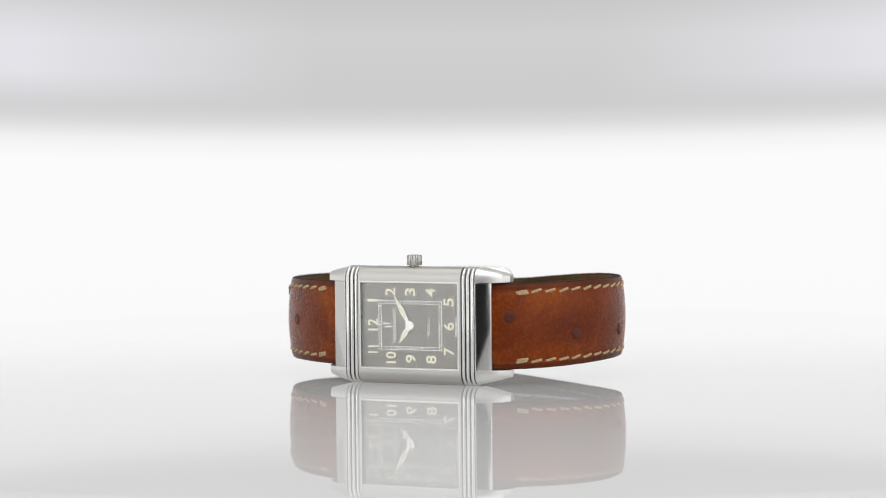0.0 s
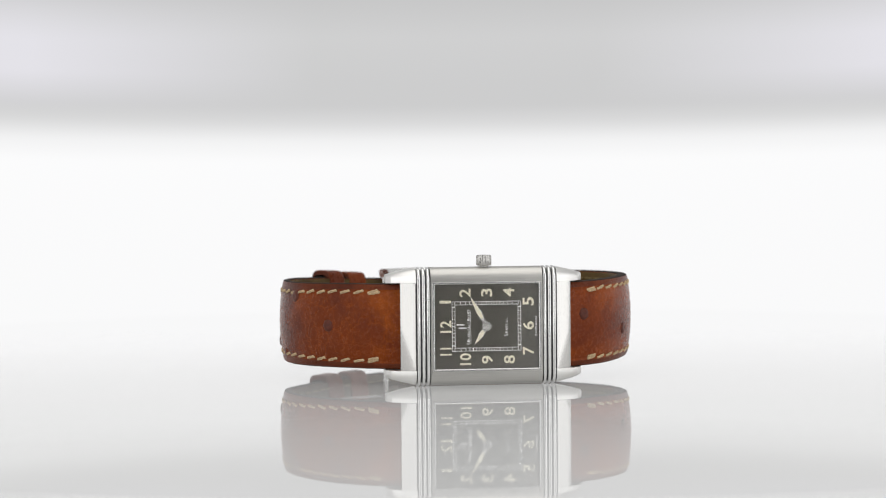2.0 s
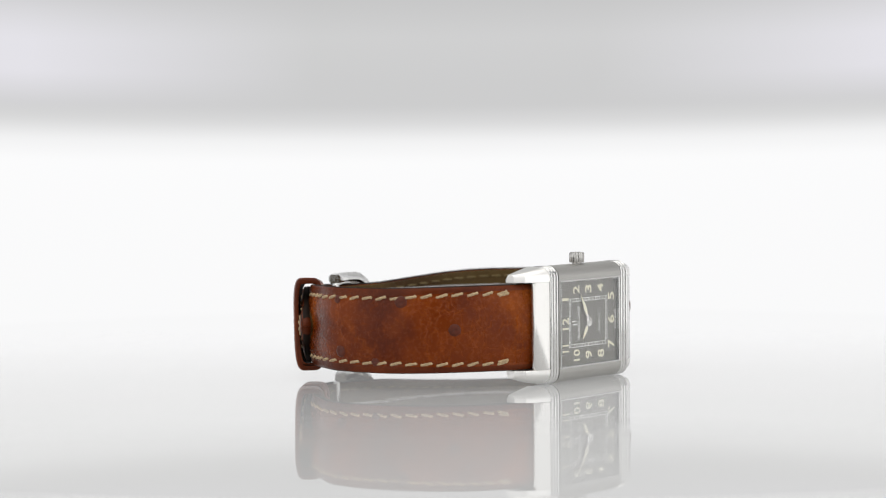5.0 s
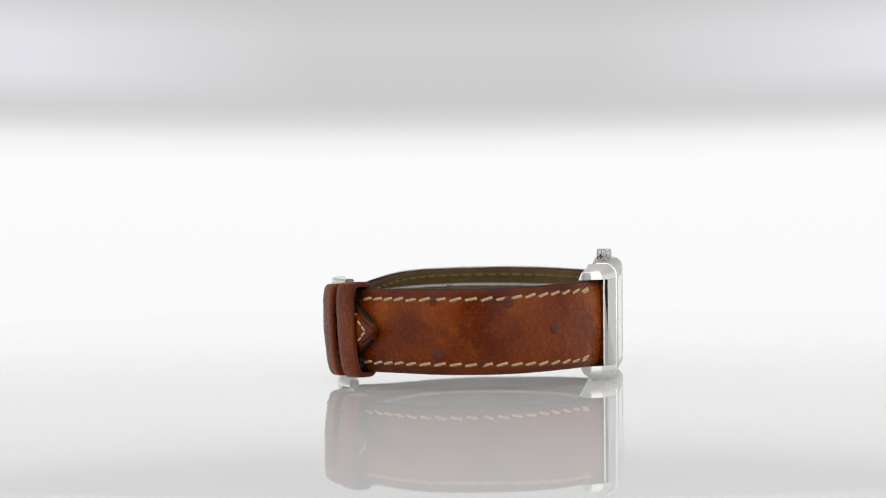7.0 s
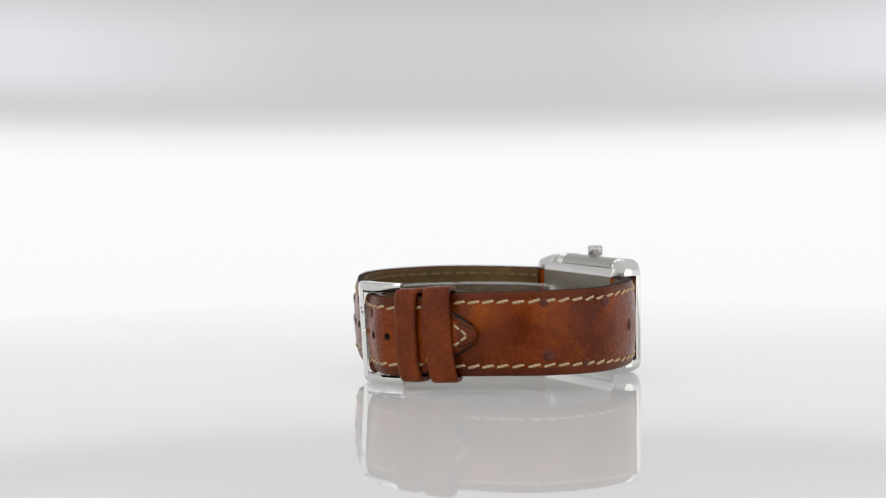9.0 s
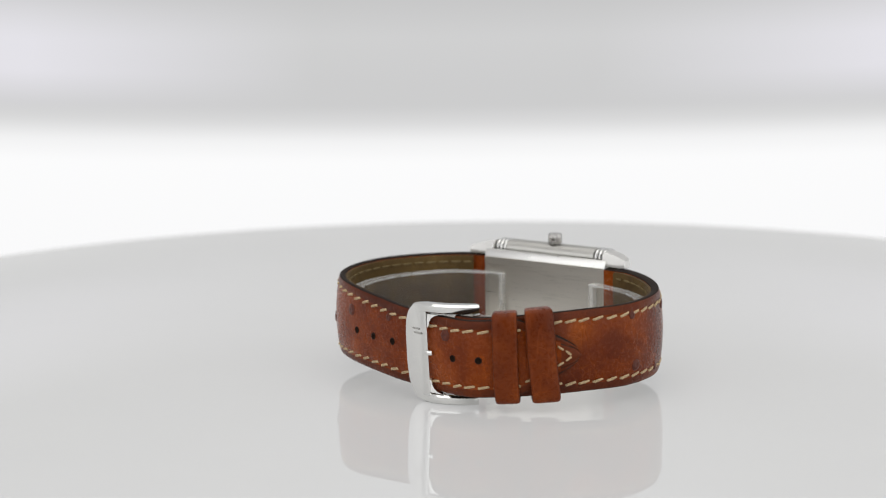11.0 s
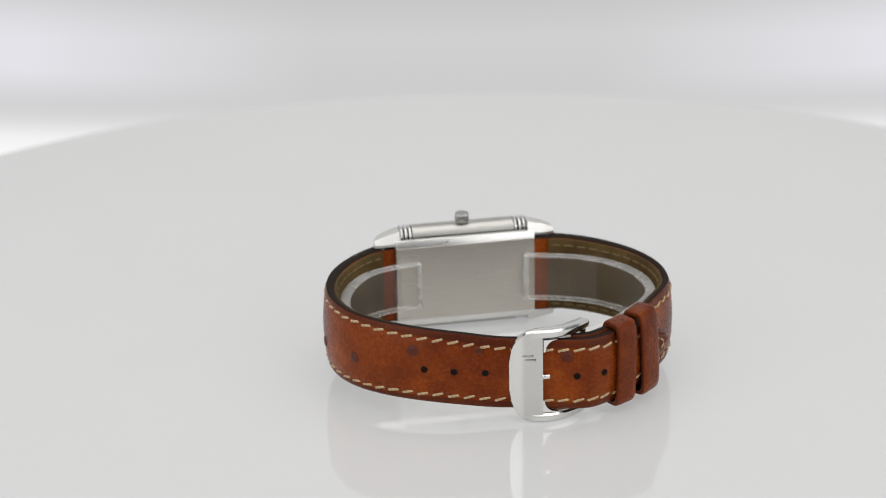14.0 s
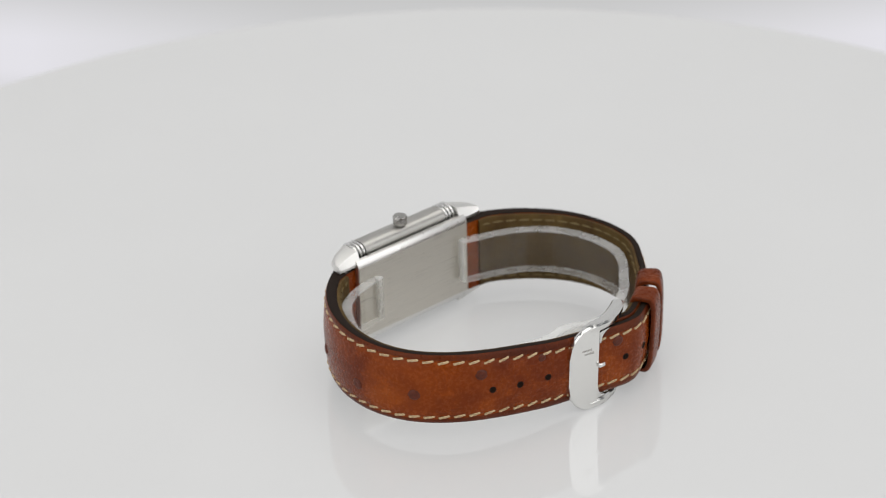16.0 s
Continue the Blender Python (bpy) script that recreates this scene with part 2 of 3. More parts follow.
def box(x0, x1, y0, y1, z0, z1, width=0.0, segments=2):
    bm = bmesh.new()
    v = [bm.verts.new((x, y, z)) for x in (x0, x1) for y in (y0, y1) for z in (z0, z1)]
    for f in ((0, 1, 3, 2), (4, 6, 7, 5), (0, 4, 5, 1), (2, 3, 7, 6), (0, 2, 6, 4), (1, 5, 7, 3)):
        bm.faces.new([v[i] for i in f])
    bmesh.ops.recalc_face_normals(bm, faces=bm.faces)
    return bevel(bm, width, segments) if width else bm


def loft(rings, closed=True, caps=True):
    """Rings of equal point counts joined into a skin."""
    bm = bmesh.new()
    rows = [[bm.verts.new(p) for p in r] for r in rings]
    n = len(rows[0])
    for a, b in zip(rows, rows[1:]):
        for i in range(n if closed else n - 1):
            bm.faces.new((a[i], a[(i + 1) % n], b[(i + 1) % n], b[i]))
    if caps:
        bm.faces.new(rows[0][::-1]), bm.faces.new(rows[-1])
    bmesh.ops.recalc_face_normals(bm, faces=bm.faces)
    return bm


def prism(outline, y0, y1, width=0.0, segments=2):
    """An (x, z) outline pushed from y0 to y1."""
    return (lambda b: bevel(b, width, segments) if width else b)(loft([[(x, y0, z) for x, z in outline], [(x, y1, z) for x, z in outline]]))


def lathe(profile, n=96):
    """An (r, z) profile turned about z, closed at both ends."""
    return loft([[(r * math.cos(2 * math.pi * i / n), r * math.sin(2 * math.pi * i / n), z) for i in range(n)] for r, z in profile])


# ---- the setting ----
FLOOR_Z = -0.75
floor = part("floor", box(-4, 4, -4, 4, FLOOR_Z - 0.1, FLOOR_Z), FLOOR, None, scale=1)
tagged(floor, "plain grey studio floor under the turntable", "floor", kind="structure")


# unseen black panel behind the camera, added so steel and dial reflect dark
wall = part("black_flag", box(-0.115, 0.245, -0.80, -0.76, FLOOR_Z, 0.75), plain("flag_black", (0.012, 0.012, 0.013), 0.9, grain=20, sheen=0.1), None, scale=1)
tagged(wall, "unseen black flag added behind the camera to darken reflections", "wall", kind="structure")


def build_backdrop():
    """A sheet curved about the table's axis, 0.28 m behind it; unseen sides and top feed reflections."""
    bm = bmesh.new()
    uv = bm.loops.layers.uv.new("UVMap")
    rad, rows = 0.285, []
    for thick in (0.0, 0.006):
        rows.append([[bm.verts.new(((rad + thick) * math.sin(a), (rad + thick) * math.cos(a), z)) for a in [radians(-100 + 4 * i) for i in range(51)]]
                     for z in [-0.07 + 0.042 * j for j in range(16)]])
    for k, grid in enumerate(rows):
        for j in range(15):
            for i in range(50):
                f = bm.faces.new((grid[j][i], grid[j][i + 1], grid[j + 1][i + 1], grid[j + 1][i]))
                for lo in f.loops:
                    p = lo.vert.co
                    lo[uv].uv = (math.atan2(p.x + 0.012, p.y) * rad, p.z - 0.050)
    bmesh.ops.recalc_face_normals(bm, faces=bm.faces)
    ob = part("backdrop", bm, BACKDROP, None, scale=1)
    return tagged(ob, "curved glowing backdrop, white below and grey above, brightness painted in", "backdrop", kind="structure")


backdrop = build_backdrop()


def build_turntable():
    ob = tagged(new("turntable"), "round glossy white acrylic turntable on a pedestal", "turntable")
    r, t = 0.1905, 0.008
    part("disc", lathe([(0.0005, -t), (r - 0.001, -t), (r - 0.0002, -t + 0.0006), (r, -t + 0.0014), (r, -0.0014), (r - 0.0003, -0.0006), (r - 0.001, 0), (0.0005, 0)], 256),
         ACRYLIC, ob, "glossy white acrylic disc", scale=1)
    part("pedestal", lathe([(0.09, FLOOR_Z), (0.09, FLOOR_Z + 0.02), (0.035, FLOOR_Z + 0.03), (0.035, -0.03), (0.08, -0.012), (0.08, -t)], 48), FLOOR, ob, scale=1)
    return ob


turntable = build_turntable()

# ---- the wristwatch, lying on the side of its case ----
watch = tagged(new("wristwatch"), "steel rectangular wristwatch with tan ostrich leather strap, lying on its side", "wristwatch")
CX, CZ = -2.2, 11.75            # the middle of the case
FRONT, REAR = -29.8, -23.0      # its face and its back

# the strap's outer line round the axis: radius by angle about LOOP_C
LOOP_C = (-4.0, 1.0)
WAVES = (32.509, -0.805, -2.250, 3.645, -1.879, 0.158, 0.016, 0.105, 0.623)


def loop_point(a):
    r = WAVES[0] + sum(WAVES[2 * k - 1] * math.cos(k * a) + WAVES[2 * k] * math.sin(k * a) for k in range(1, 5))
    # pressed in under the buckle, bulging out behind it
    d = math.degrees(a)
    r += 0.85 * math.exp(-((d - 116) / 7.5) ** 2) - 1.1 * math.exp(-((d - 91) / 14) ** 2)
    return Vector((LOOP_C[0] + r * math.cos(a), LOOP_C[1] + r * math.sin(a), 0))


def loop_frame(a):
    """Point, tangent (counter-clockwise) and outward normal."""
    t = (loop_point(a + 0.004) - loop_point(a - 0.004)).normalized()
    return loop_point(a), t, Vector((t.y, -t.x, 0))


def arc_steps(a0, a1, step):
    """Angles from a0 to a1 (degrees) with equal steps of arc in mm; and the arc's length."""
    n = 600
    an = [radians(a0 + (a1 - a0) * i / n) for i in range(n + 1)]
    s = [0.0]
    for p, q in zip(an, an[1:]):
        s.append(s[-1] + (loop_point(q) - loop_point(p)).length)
    m = max(2, round(s[-1] / step))
    return [float(np.interp(s[-1] * i / m, s, an)) for i in range(m + 1)], s[-1]


def smooth(x, a, b):
    x = min(1, max(0, (x - a) / (b - a)))
    return x * x * (3 - 2 * x)


LONG, SHORT = (-58.0, 154.0), (243.0, 108.0)


def strap_centre(a):
    """Height of the strap's middle: it dips towards the buckle."""
    d = math.degrees(a)
    return 11.65 - 1.4 * smooth(d, 25, 82) * (1 - smooth(d, 112, 168)) - 0.25 * smooth(d, 138, 158) * (1 - smooth(d, 190, 225)) + 0.50 * smooth(d, -50, -5) * (1 - smooth(d, 60, 95))


def lean(a, z):
    """The strap leans inwards at the bottom round the buckle: outward shift at z from its middle."""
    d = math.degrees(a)
    return 0.055 * z * smooth(d, 60, 88) * (1 - smooth(d, 122, 150))


def seam(kind, a):
    """Distance of the seam from the strap's edge."""
    d = math.degrees(a)
    return 1.45 + (0.6 * smooth(d, 15, 70) if kind == "long" else 0.45 * smooth(-d, -225, -185))


def strap_shape(kind, a):
    """Outward offset of the outer skin, half width and thickness at an angle (radians)."""
    d = math.degrees(a)
    if kind == "long":
        u = smooth(d, -56, 110)
        off = 0.9 * smooth(d, 143, 154)      # the free end stands off a little
        half = 8.3 - 0.65 * u - 0.1 * smooth(d, -45, 5) * (1 - smooth(d, 60, 95))
        thick = 4.9 - 1.8 * smooth(d, -58, -44) - 1.0 * smooth(d, -44, 20)
        end = 154 - d
        if end < 21:        # the pointed tip
            half *= 0.10 + 0.90 * (end / 21) ** 0.75
            if end < 1.6:
                half *= max(0.05, math.sqrt(max(0.0, 1 - (1 - end / 1.6) ** 2)))
    else:
        off = -1.6 * smooth(-d, -174, -153) + 0.6 * smooth(d, 205, 235)
        half = 8.3 - 0.30 * smooth(-d, -241, -110)
        thick = 4.9 - 1.8 * smooth(-d, -243, -229) - 1.0 * smooth(-d, -229, -185)
    return off, half, thick


def skin(kind, a, z):
    """A place on the outer skin, z measured from the strap's middle, with the normal and tangent."""
    p, t, n = loop_frame(a)
    off, half, thick = strap_shape(kind, a)
    dome = 0.75 * (1 - (z / half) ** 2) if abs(z) < half else 0
    return p + n * (off - 0.75 + dome + lean(a, z)) + Vector((0, 0, strap_centre(a) + z)), t, n


def rounded_rod(length, radius, n=10):
    """A two-ply twisted thread along x, tapering into the leather at both ends."""
    rings = []
    for k in range(19):
        u = k / 18
        r = radius * min(1.0, 0.35 + math.sin(math.pi * u) * 1.9)
        sink = -0.9 * radius * abs(2 * u - 1) ** 5
        ring = []
        for i in range(n):
            w = 2 * math.pi * i / n
            ply = 0.74 + 0.26 * abs(math.cos(w - 7.0 * u))
            ring.append(((u - 0.5) * length, r * ply * math.cos(w), sink + 0.85 * r * ply * math.sin(w)))
        rings.append(ring)
    return loft(rings)


def stitch_mesh():
    ob = part("stitch", rounded_rod(2.6, 0.30), THREAD, None)
    me = ob.data
    bpy.data.objects.remove(ob)
    return me


STITCH = stitch_mesh()
LINING_STITCH = part("stitch", rounded_rod(2.2, 0.22), LINING_THREAD, None).data
bpy.data.objects.remove(bpy.data.objects["stitch"])


def inside_stitches(inside, kind, a0, a1):
    """The back of the seams, sunk into the lining."""
    for a in arc_steps(a0, a1, 3.15)[0]:
        p, t, n = loop_frame(a)
        off, half, thick = strap_shape(kind, a)
        if half < 4:
            continue
        for side in (-1, 1):
            q = p + n * (off - 0.75 - thick + lean(a, side * (half - 1.5))) + Vector((0, 0, strap_centre(a) + side * (half - 1.5)))
            m = Matrix((t, n.cross(t), n)).transposed().to_4x4()
            m.translation = q * MM
            ob = new("lining_stitch", LINING_STITCH)
            ob.parent = inside
            ob.matrix_basis = m


def across(half, inset):
    """Places across the strap's face, each with its depth: worn edges and a sunken seam on both sides."""
    k = min(1.0, half / 7.0)
    out = [(half, 0.13), (half - 0.5 * k, 0.02), (half - (inset - 0.45) * k, 0.0), (half - (inset - 0.2) * k, 0.09), (half - inset * k, 0.17 * k),
           (half - (inset + 0.2) * k, 0.09), (half - (inset + 0.55) * k, 0.0)]
    mid = half - (inset + 0.55) * k
    return [(-z, d) for z, d in out] + [(mid * i / 5, 0.0) for i in range(-4, 5)] + out[::-1]


def build_strap(name, kind, a0, a1, label):
    steps, length = arc_steps(a0, a1, 0.8)
    rings, lining = [], []
    for a in steps:
        p, t, n = loop_frame(a)
        off, half, thick = strap_shape(kind, a)
        zc = strap_centre(a)
        ring = []
        for z, sink in across(half, seam(kind, a)):
            ring.append(p + n * (off - 0.75 + 0.75 * (1 - (z / half) ** 2) - sink + lean(a, z)) + Vector((0, 0, zc + z)))
        for z, d in ((half + 0.12, 0.35), (half + 0.12, thick - 1.1), (half - 0.15, thick - 0.75), (-half + 0.15, thick - 0.75), (-half - 0.12, thick - 1.1), (-half - 0.12, 0.35)):
            ring.append(p + n * (off - 0.75 - d + lean(a, z)) + Vector((0, 0, zc + z)))
        rings.append(ring)
        h2 = half - 0.25
        # the outer leather is turned in at the lug end
        if abs(math.degrees(a) - a0) > 7:
            lining.append([p + n * (off - 0.75 - thick + e + lean(a, z)) + Vector((0, 0, zc + z)) for z, e in ((-h2, 0.72), (h2, 0.72), (h2, 0.25), (h2 - 0.3, 0.05), (-h2 + 0.3, 0.05), (-h2, 0.25))])
    bm = loft(rings)
    for f in bm.faces:
        if len(f.verts) == 4:
            # the cut edges of the leather are burnished dark
            if abs(f.normal.z) > 0.6:
                f.material_index = 1
    # the outermost strip of the face is burnished too
    n_ring = len(across(8.0, 1.5)) + 6
    for k, f in enumerate(bm.faces):
        if len(f.verts) == 4 and k % n_ring in (0, 1, n_ring - 9, n_ring - 8) and f.material_index == 0:
            f.material_index = 2
        # the pointed tip is handled dark
        elif kind == "long" and f.material_index == 0 and k // n_ring > len(steps) * 0.955:
            f.material_index = 2
    strap = part(name, bm, [TAN if kind == "long" else TAN_DARK, EDGE, BORDER], watch, label, 50)
    inside = part("lining", loft(lining), LINING, watch, "olive-tan leather lining", 40)
    inside_stitches(inside, kind, a0 + (10 if a1 > a0 else -10), a1)
    return strap, steps, length


long_strap, _, _ = build_strap("long_strap", "long", *LONG, "tan ostrich leather strap end with buckle holes")
short_strap, _, _ = build_strap("short_strap", "short", *SHORT, "tan ostrich leather strap end carrying the buckle")


def stitches(strap, kind, a0, a1, rng):
    steps, _ = arc_steps(a0, a1, 3.15)
    for a in steps:
        half = strap_shape(kind, a)[1]
        for side in (-1, 1):
            z = side * (half - seam(kind, a)) + rng.uniform(-0.08, 0.08)
            p, t, n = skin(kind, a, z)
            tilt = radians(13 + rng.uniform(-4, 4))
            x = t * math.cos(tilt) + Vector((0, 0, 1)) * math.sin(tilt)
            m = Matrix((x, n.cross(x) * -1, n)).transposed().to_4x4()
            m.translation = (p - n * 0.05) * MM
            ob = new("stitch", STITCH)
            ob.parent = strap
            ob.matrix_basis = m
            if a == steps[0]:       # the seam starts with a doubled stitch
                ob = new("stitch", STITCH)
                ob.parent = strap
                ob.matrix_basis = m @ Matrix.Translation((0.0002, 0.00036 * side, 0.0001)) @ Matrix.Rotation(radians(5), 4, "Z")


rng = random.Random(4)
stitches(long_strap, "long", -47, 143, rng)
stitches(short_strap, "short", 231, 147, rng)

# ---- the case ----
def side_profile(front, rear, half, r, back):
    """A (y, z) outline about the case's middle: front corners rounded by r, rear ones by back."""
    out = []
    for sz in (-1, 1):
        arc = [(front + r * (1 - math.cos(w)), sz * (half - r * (1 - math.sin(w)))) for w in [radians(90 * i / 6) for i in range(7)]]
        out += arc[::-1] if sz < 0 else arc
    roll = [(rear - back * (1 - math.sin(w)), half - back * (1 - math.cos(w))) for w in [radians(15 * i) for i in range(7)]]
    out += roll + [(y, -z) for y, z in roll[::-1]]
    return [(y, CZ + z) for y, z in out]


def along_x(sections, width=0.0, segments=2):
    """A skin through side profiles at several x."""
    bm = loft([[(x, y, z) for y, z in prof] for x, prof in sections])
    return bevel(bm, width, segments, 40) if width else bm


def build_case():
    # the carrier's rails lie lower than the turning case; the gap between them is filled near-black as painted shade
    rail = [(-23.85, -9.8), (-23.85, 9.8), (-22.78, 9.8), (REAR + 0.8, 8.4), (REAR + 0.8, -8.4), (-22.78, -9.8)]
    part("carrier", along_x([(CX + x, [(y, CZ + z) for y, z in rail]) for x in (-15.2, 15.2)], 0.1, 2), RAIL, watch, "polished steel carrier frame", 25)
    part("slot_shade", box(CX - 14.5, CX + 14.5, -24.6, -23.8, CZ - 9.2, CZ + 9.2), SHADOW, watch)
    part("back_plate", box(CX - 15.1, CX + 15.1, REAR - 0.6, REAR + 0.86, CZ - 8.3, CZ + 8.3, 0.05, 1), BACK, watch, "brushed steel case back")
    body = part("case", box(CX - 11.0, CX + 11.0, -28.45, -24.45, CZ - 9.2, CZ + 9.2, 0.3, 3), BRUSHED, watch, "brushed steel turning case")
    # bezel round the dial window, rolling over at top and bottom
    ox, oz, ix, iz, r = 11.08, 11.6, 10.75, 8.75, 2.3
    def frame_ring(hx, y, hz):
        return [(CX + x * hx, y, CZ + z * hz) for x, z in ((-1, -1), (1, -1), (1, 1), (-1, 1))]
    rings = [frame_ring(ox, -24.4 - 1.7 * (1 - math.sin(w)), oz - 1.7 * (1 - math.cos(w))) for w in [radians(90 - 15 * i) for i in range(7)]]
    rings += [frame_ring(ox, FRONT + r * (1 - math.sin(w)), oz - r * (1 - math.cos(w))) for w in [radians(90 * i / 7) for i in range(8)]]
    rings += [frame_ring(ix, FRONT, iz), frame_ring(ix, -28.5, iz), frame_ring(ox - 0.3, -24.5, iz), frame_ring(ox - 0.3, -24.42, 9.6)]
    part("bezel", loft(rings + [rings[0]], caps=False), BRUSHED, body, "brushed steel bezel", 40)
    rings = [frame_ring(ix, -28.7, iz), frame_ring(ix, FRONT - 0.06, iz), frame_ring(ix - 0.05, FRONT - 0.11, iz - 0.05), frame_ring(ix - 0.27, FRONT - 0.11, iz - 0.27), frame_ring(ix - 0.42, FRONT - 0.02, iz - 0.42), frame_ring(ix - 0.42, -28.7, iz - 0.42)]
    part("window_rim", loft(rings + [rings[0]], caps=False), RIM, body, "polished rim of the dial window", 30)
    for side in (-1, 1):
        def q(x):
            return CX + side * x
        for k in range(3):
            x, w = 11.56 + 0.93 * k, 0.34
            secs = [(q(x - w), 0.26), (q(x - w * 0.72), 0.07), (q(x - w * 0.3), 0.0), (q(x + w * 0.3), 0.0), (q(x + w * 0.72), 0.07), (q(x + w), 0.26)]
            part("ridge", along_x([(xx, side_profile(FRONT - 0.02 + d, -24.38 - d, 11.68 - d, 2.3, 1.7)) for xx, d in secs]), STEEL, body, "polished steel ridge", 60)
        # bed coloured near-black to paint shade into the grooves between ridges
        part("ridge_bed_shade", along_x([(q(11.05), side_profile(FRONT + 0.5, -24.7, 11.1, 2.2, 1.4)), (q(13.9), side_profile(FRONT + 0.5, -24.7, 11.1, 2.2, 1.4))]), SHADOW, body)
        # flank between ridges and strap, and two lugs holding the strap
        def slab(x, front, rear):
            return [(q(x), y, CZ + z) for y, z in ((front, -8.7), (front, 8.7), (rear, 8.7), (rear, -8.7))]
        part("flank", bevel(loft([slab(13.92, FRONT + 0.2, -24.9), slab(16.95, -28.2, -27.2)]), 0.18, 2), FLANK, watch, "polished steel case flank", 20)
        for top in (-1, 1):
            def sec(x, front, rear, high, low, r, c):
                arc = [(front + r * (1 - math.cos(w)), high - r * (1 - math.sin(w))) for w in [radians(15 * i) for i in range(7)]]
                return [(q(x), y, CZ + top * z) for y, z in [(front, low)] + arc + [(rear - c * 0.53, high), (rear, high - c), (rear, low)]]
            bm = loft([sec(13.92, FRONT + 0.2, REAR, 11.5, 8.6, 2.3, 2.2), sec(16.95, -28.2, REAR, 10.85, 8.6, 1.6, 1.7), sec(18.6, -27.0, REAR, 10.4, 8.6, 1.2, 1.2), sec(19.6, -24.9, REAR, 10.1, 8.6, 0.7, 0.8)])
            part("lug", bevel(bm, 0.08, 1, 50), SATIN, watch, "polished steel lug", 22)
        # the bar that holds the strap between its lugs
        bm = lathe([(0.02, -9.0), (0.5, -9.0), (0.5, -8.5), (0.75, -8.45), (0.75, 8.45), (0.5, 8.5), (0.5, 9.0), (0.02, 9.0)], 16)
        bmesh.ops.translate(bm, vec=(q(18.0), -23.7, CZ), verts=bm.verts)
        part("spring_bar", bm, CROWN, watch, "steel spring bar")
    return body


case = build_case()
dial = part("dial", box(CX - 10.5, CX + 10.5, -29.1, -28.5, CZ - 8.5, CZ + 8.5), DIAL, watch, "black satin dial")


def on_dial(x, z, h=0.0):
    """Dial millimetres from its middle, h above it."""
    return Vector((CX + x, -29.1 - h, CZ + z))


def text_mesh(words, size):
    cu = bpy.data.curves.new("lettering", "FONT")
    cu.body, cu.size, cu.align_x, cu.align_y, cu.extrude = words, size, "CENTER", "CENTER", 0.05
    cu.resolution_u = 3
    cu.offset = 0.015 * size
    ob = new("lettering", cu)
    me = bpy.data.meshes.new_from_object(ob.evaluated_get(bpy.context.evaluated_depsgraph_get()))
    bpy.data.objects.remove(ob)
    return me


def lettering(name, words, x, z, high, wide, mat, parent, label):
    """Flat raised letters on the dial that read with their tops towards 12 o'clock."""
    me = text_mesh(words, 1.0)
    co = np.array([v.co for v in me.vertices])
    mid, ext = (co.max(0) + co.min(0)) / 2, np.ptp(co, axis=0)
    for v in me.vertices:
        u, w, d = v.co - Vector(mid)
        u, w = u * wide / ext[0], w * high / ext[1]
        v.co = on_dial(x - w, z + u, 0.06 if d > 0 else -0.02) * MM
    me.materials.append(mat)
    ob = new(name, me)
    ob.parent = parent
    return tagged(ob, label)


def bars(name, rects, mat, parent, label, h=0.05):
    """Small raised bars on the dial: (x0, x1, z0, z1)."""
    bm = bmesh.new()
    for x0, x1, z0, z1 in rects:
        v = [bm.verts.new(on_dial(x, z, k)) for x in (x0, x1) for z in (z0, z1) for k in (-0.02, h)]
        for f in ((0, 1, 3, 2), (4, 6, 7, 5), (0, 4, 5, 1), (2, 3, 7, 6), (0, 2, 6, 4), (1, 5, 7, 3)):
            bm.faces.new([v[i] for i in f])
    bmesh.ops.recalc_face_normals(bm, faces=bm.faces)
    return part(name, bm, mat, parent, label)


NUMERALS = [("12", -8.1, 0.0, 2.35), ("1", -8.15, 4.85, 0.55), ("2", -4.25, 6.6, 1.6), ("3", 0.05, 6.6, 1.6), ("4", 4.4, 6.6, 1.7), ("5", 8.3, 4.75, 1.65),
            ("6", 8.3, 0.0, 1.6), ("7", 8.3, -4.95, 1.6), ("8", 4.5, -6.65, 1.65), ("9", 0.1, -6.6, 1.6), ("10", -4.2, -6.45, 2.3), ("11", -8.1, -4.9, 1.5)]
for words, x, z, wide in NUMERALS:
    lettering("numeral", words, x, z, 2.2, wide, LUME, dial, "cream luminous numeral " + words)
lettering("small_print", "SWISS MADE", 9.85, -0.1, 0.36, 3.9, WHITE_PRINT, dial, "tiny white printed line")


def minute_track():
    rects = []
    for (ax, az) in ((6.85, 4.9), (6.3, 4.3)):
        w = 0.09
        rects += [(-ax, ax, az - w, az), (-ax, ax, -az, -az + w), (-ax, -ax + w, -az + w, az - w), (ax - w, ax, -az + w, az - w)]
    for m in range(60):
        a = 2 * math.pi * m / 60
        dx, dz = -math.cos(a), math.sin(a)
        k = min(6.55 / max(1e-6, abs(dx)), 4.6 / max(1e-6, abs(dz)))
        x, z = dx * k, dz * k
        w = 0.10 if m % 5 == 0 else 0.05
        if abs(abs(x) - 6.55) < 0.01:
            rects.append((x - 0.26, x + 0.26, z - w, z + w))
        else:
            rects.append((x - w, x + w, z - 0.28, z + 0.28))
    bars("minute_track", rects, WHITE_PRINT, dial, "white printed railway minute track")


minute_track()
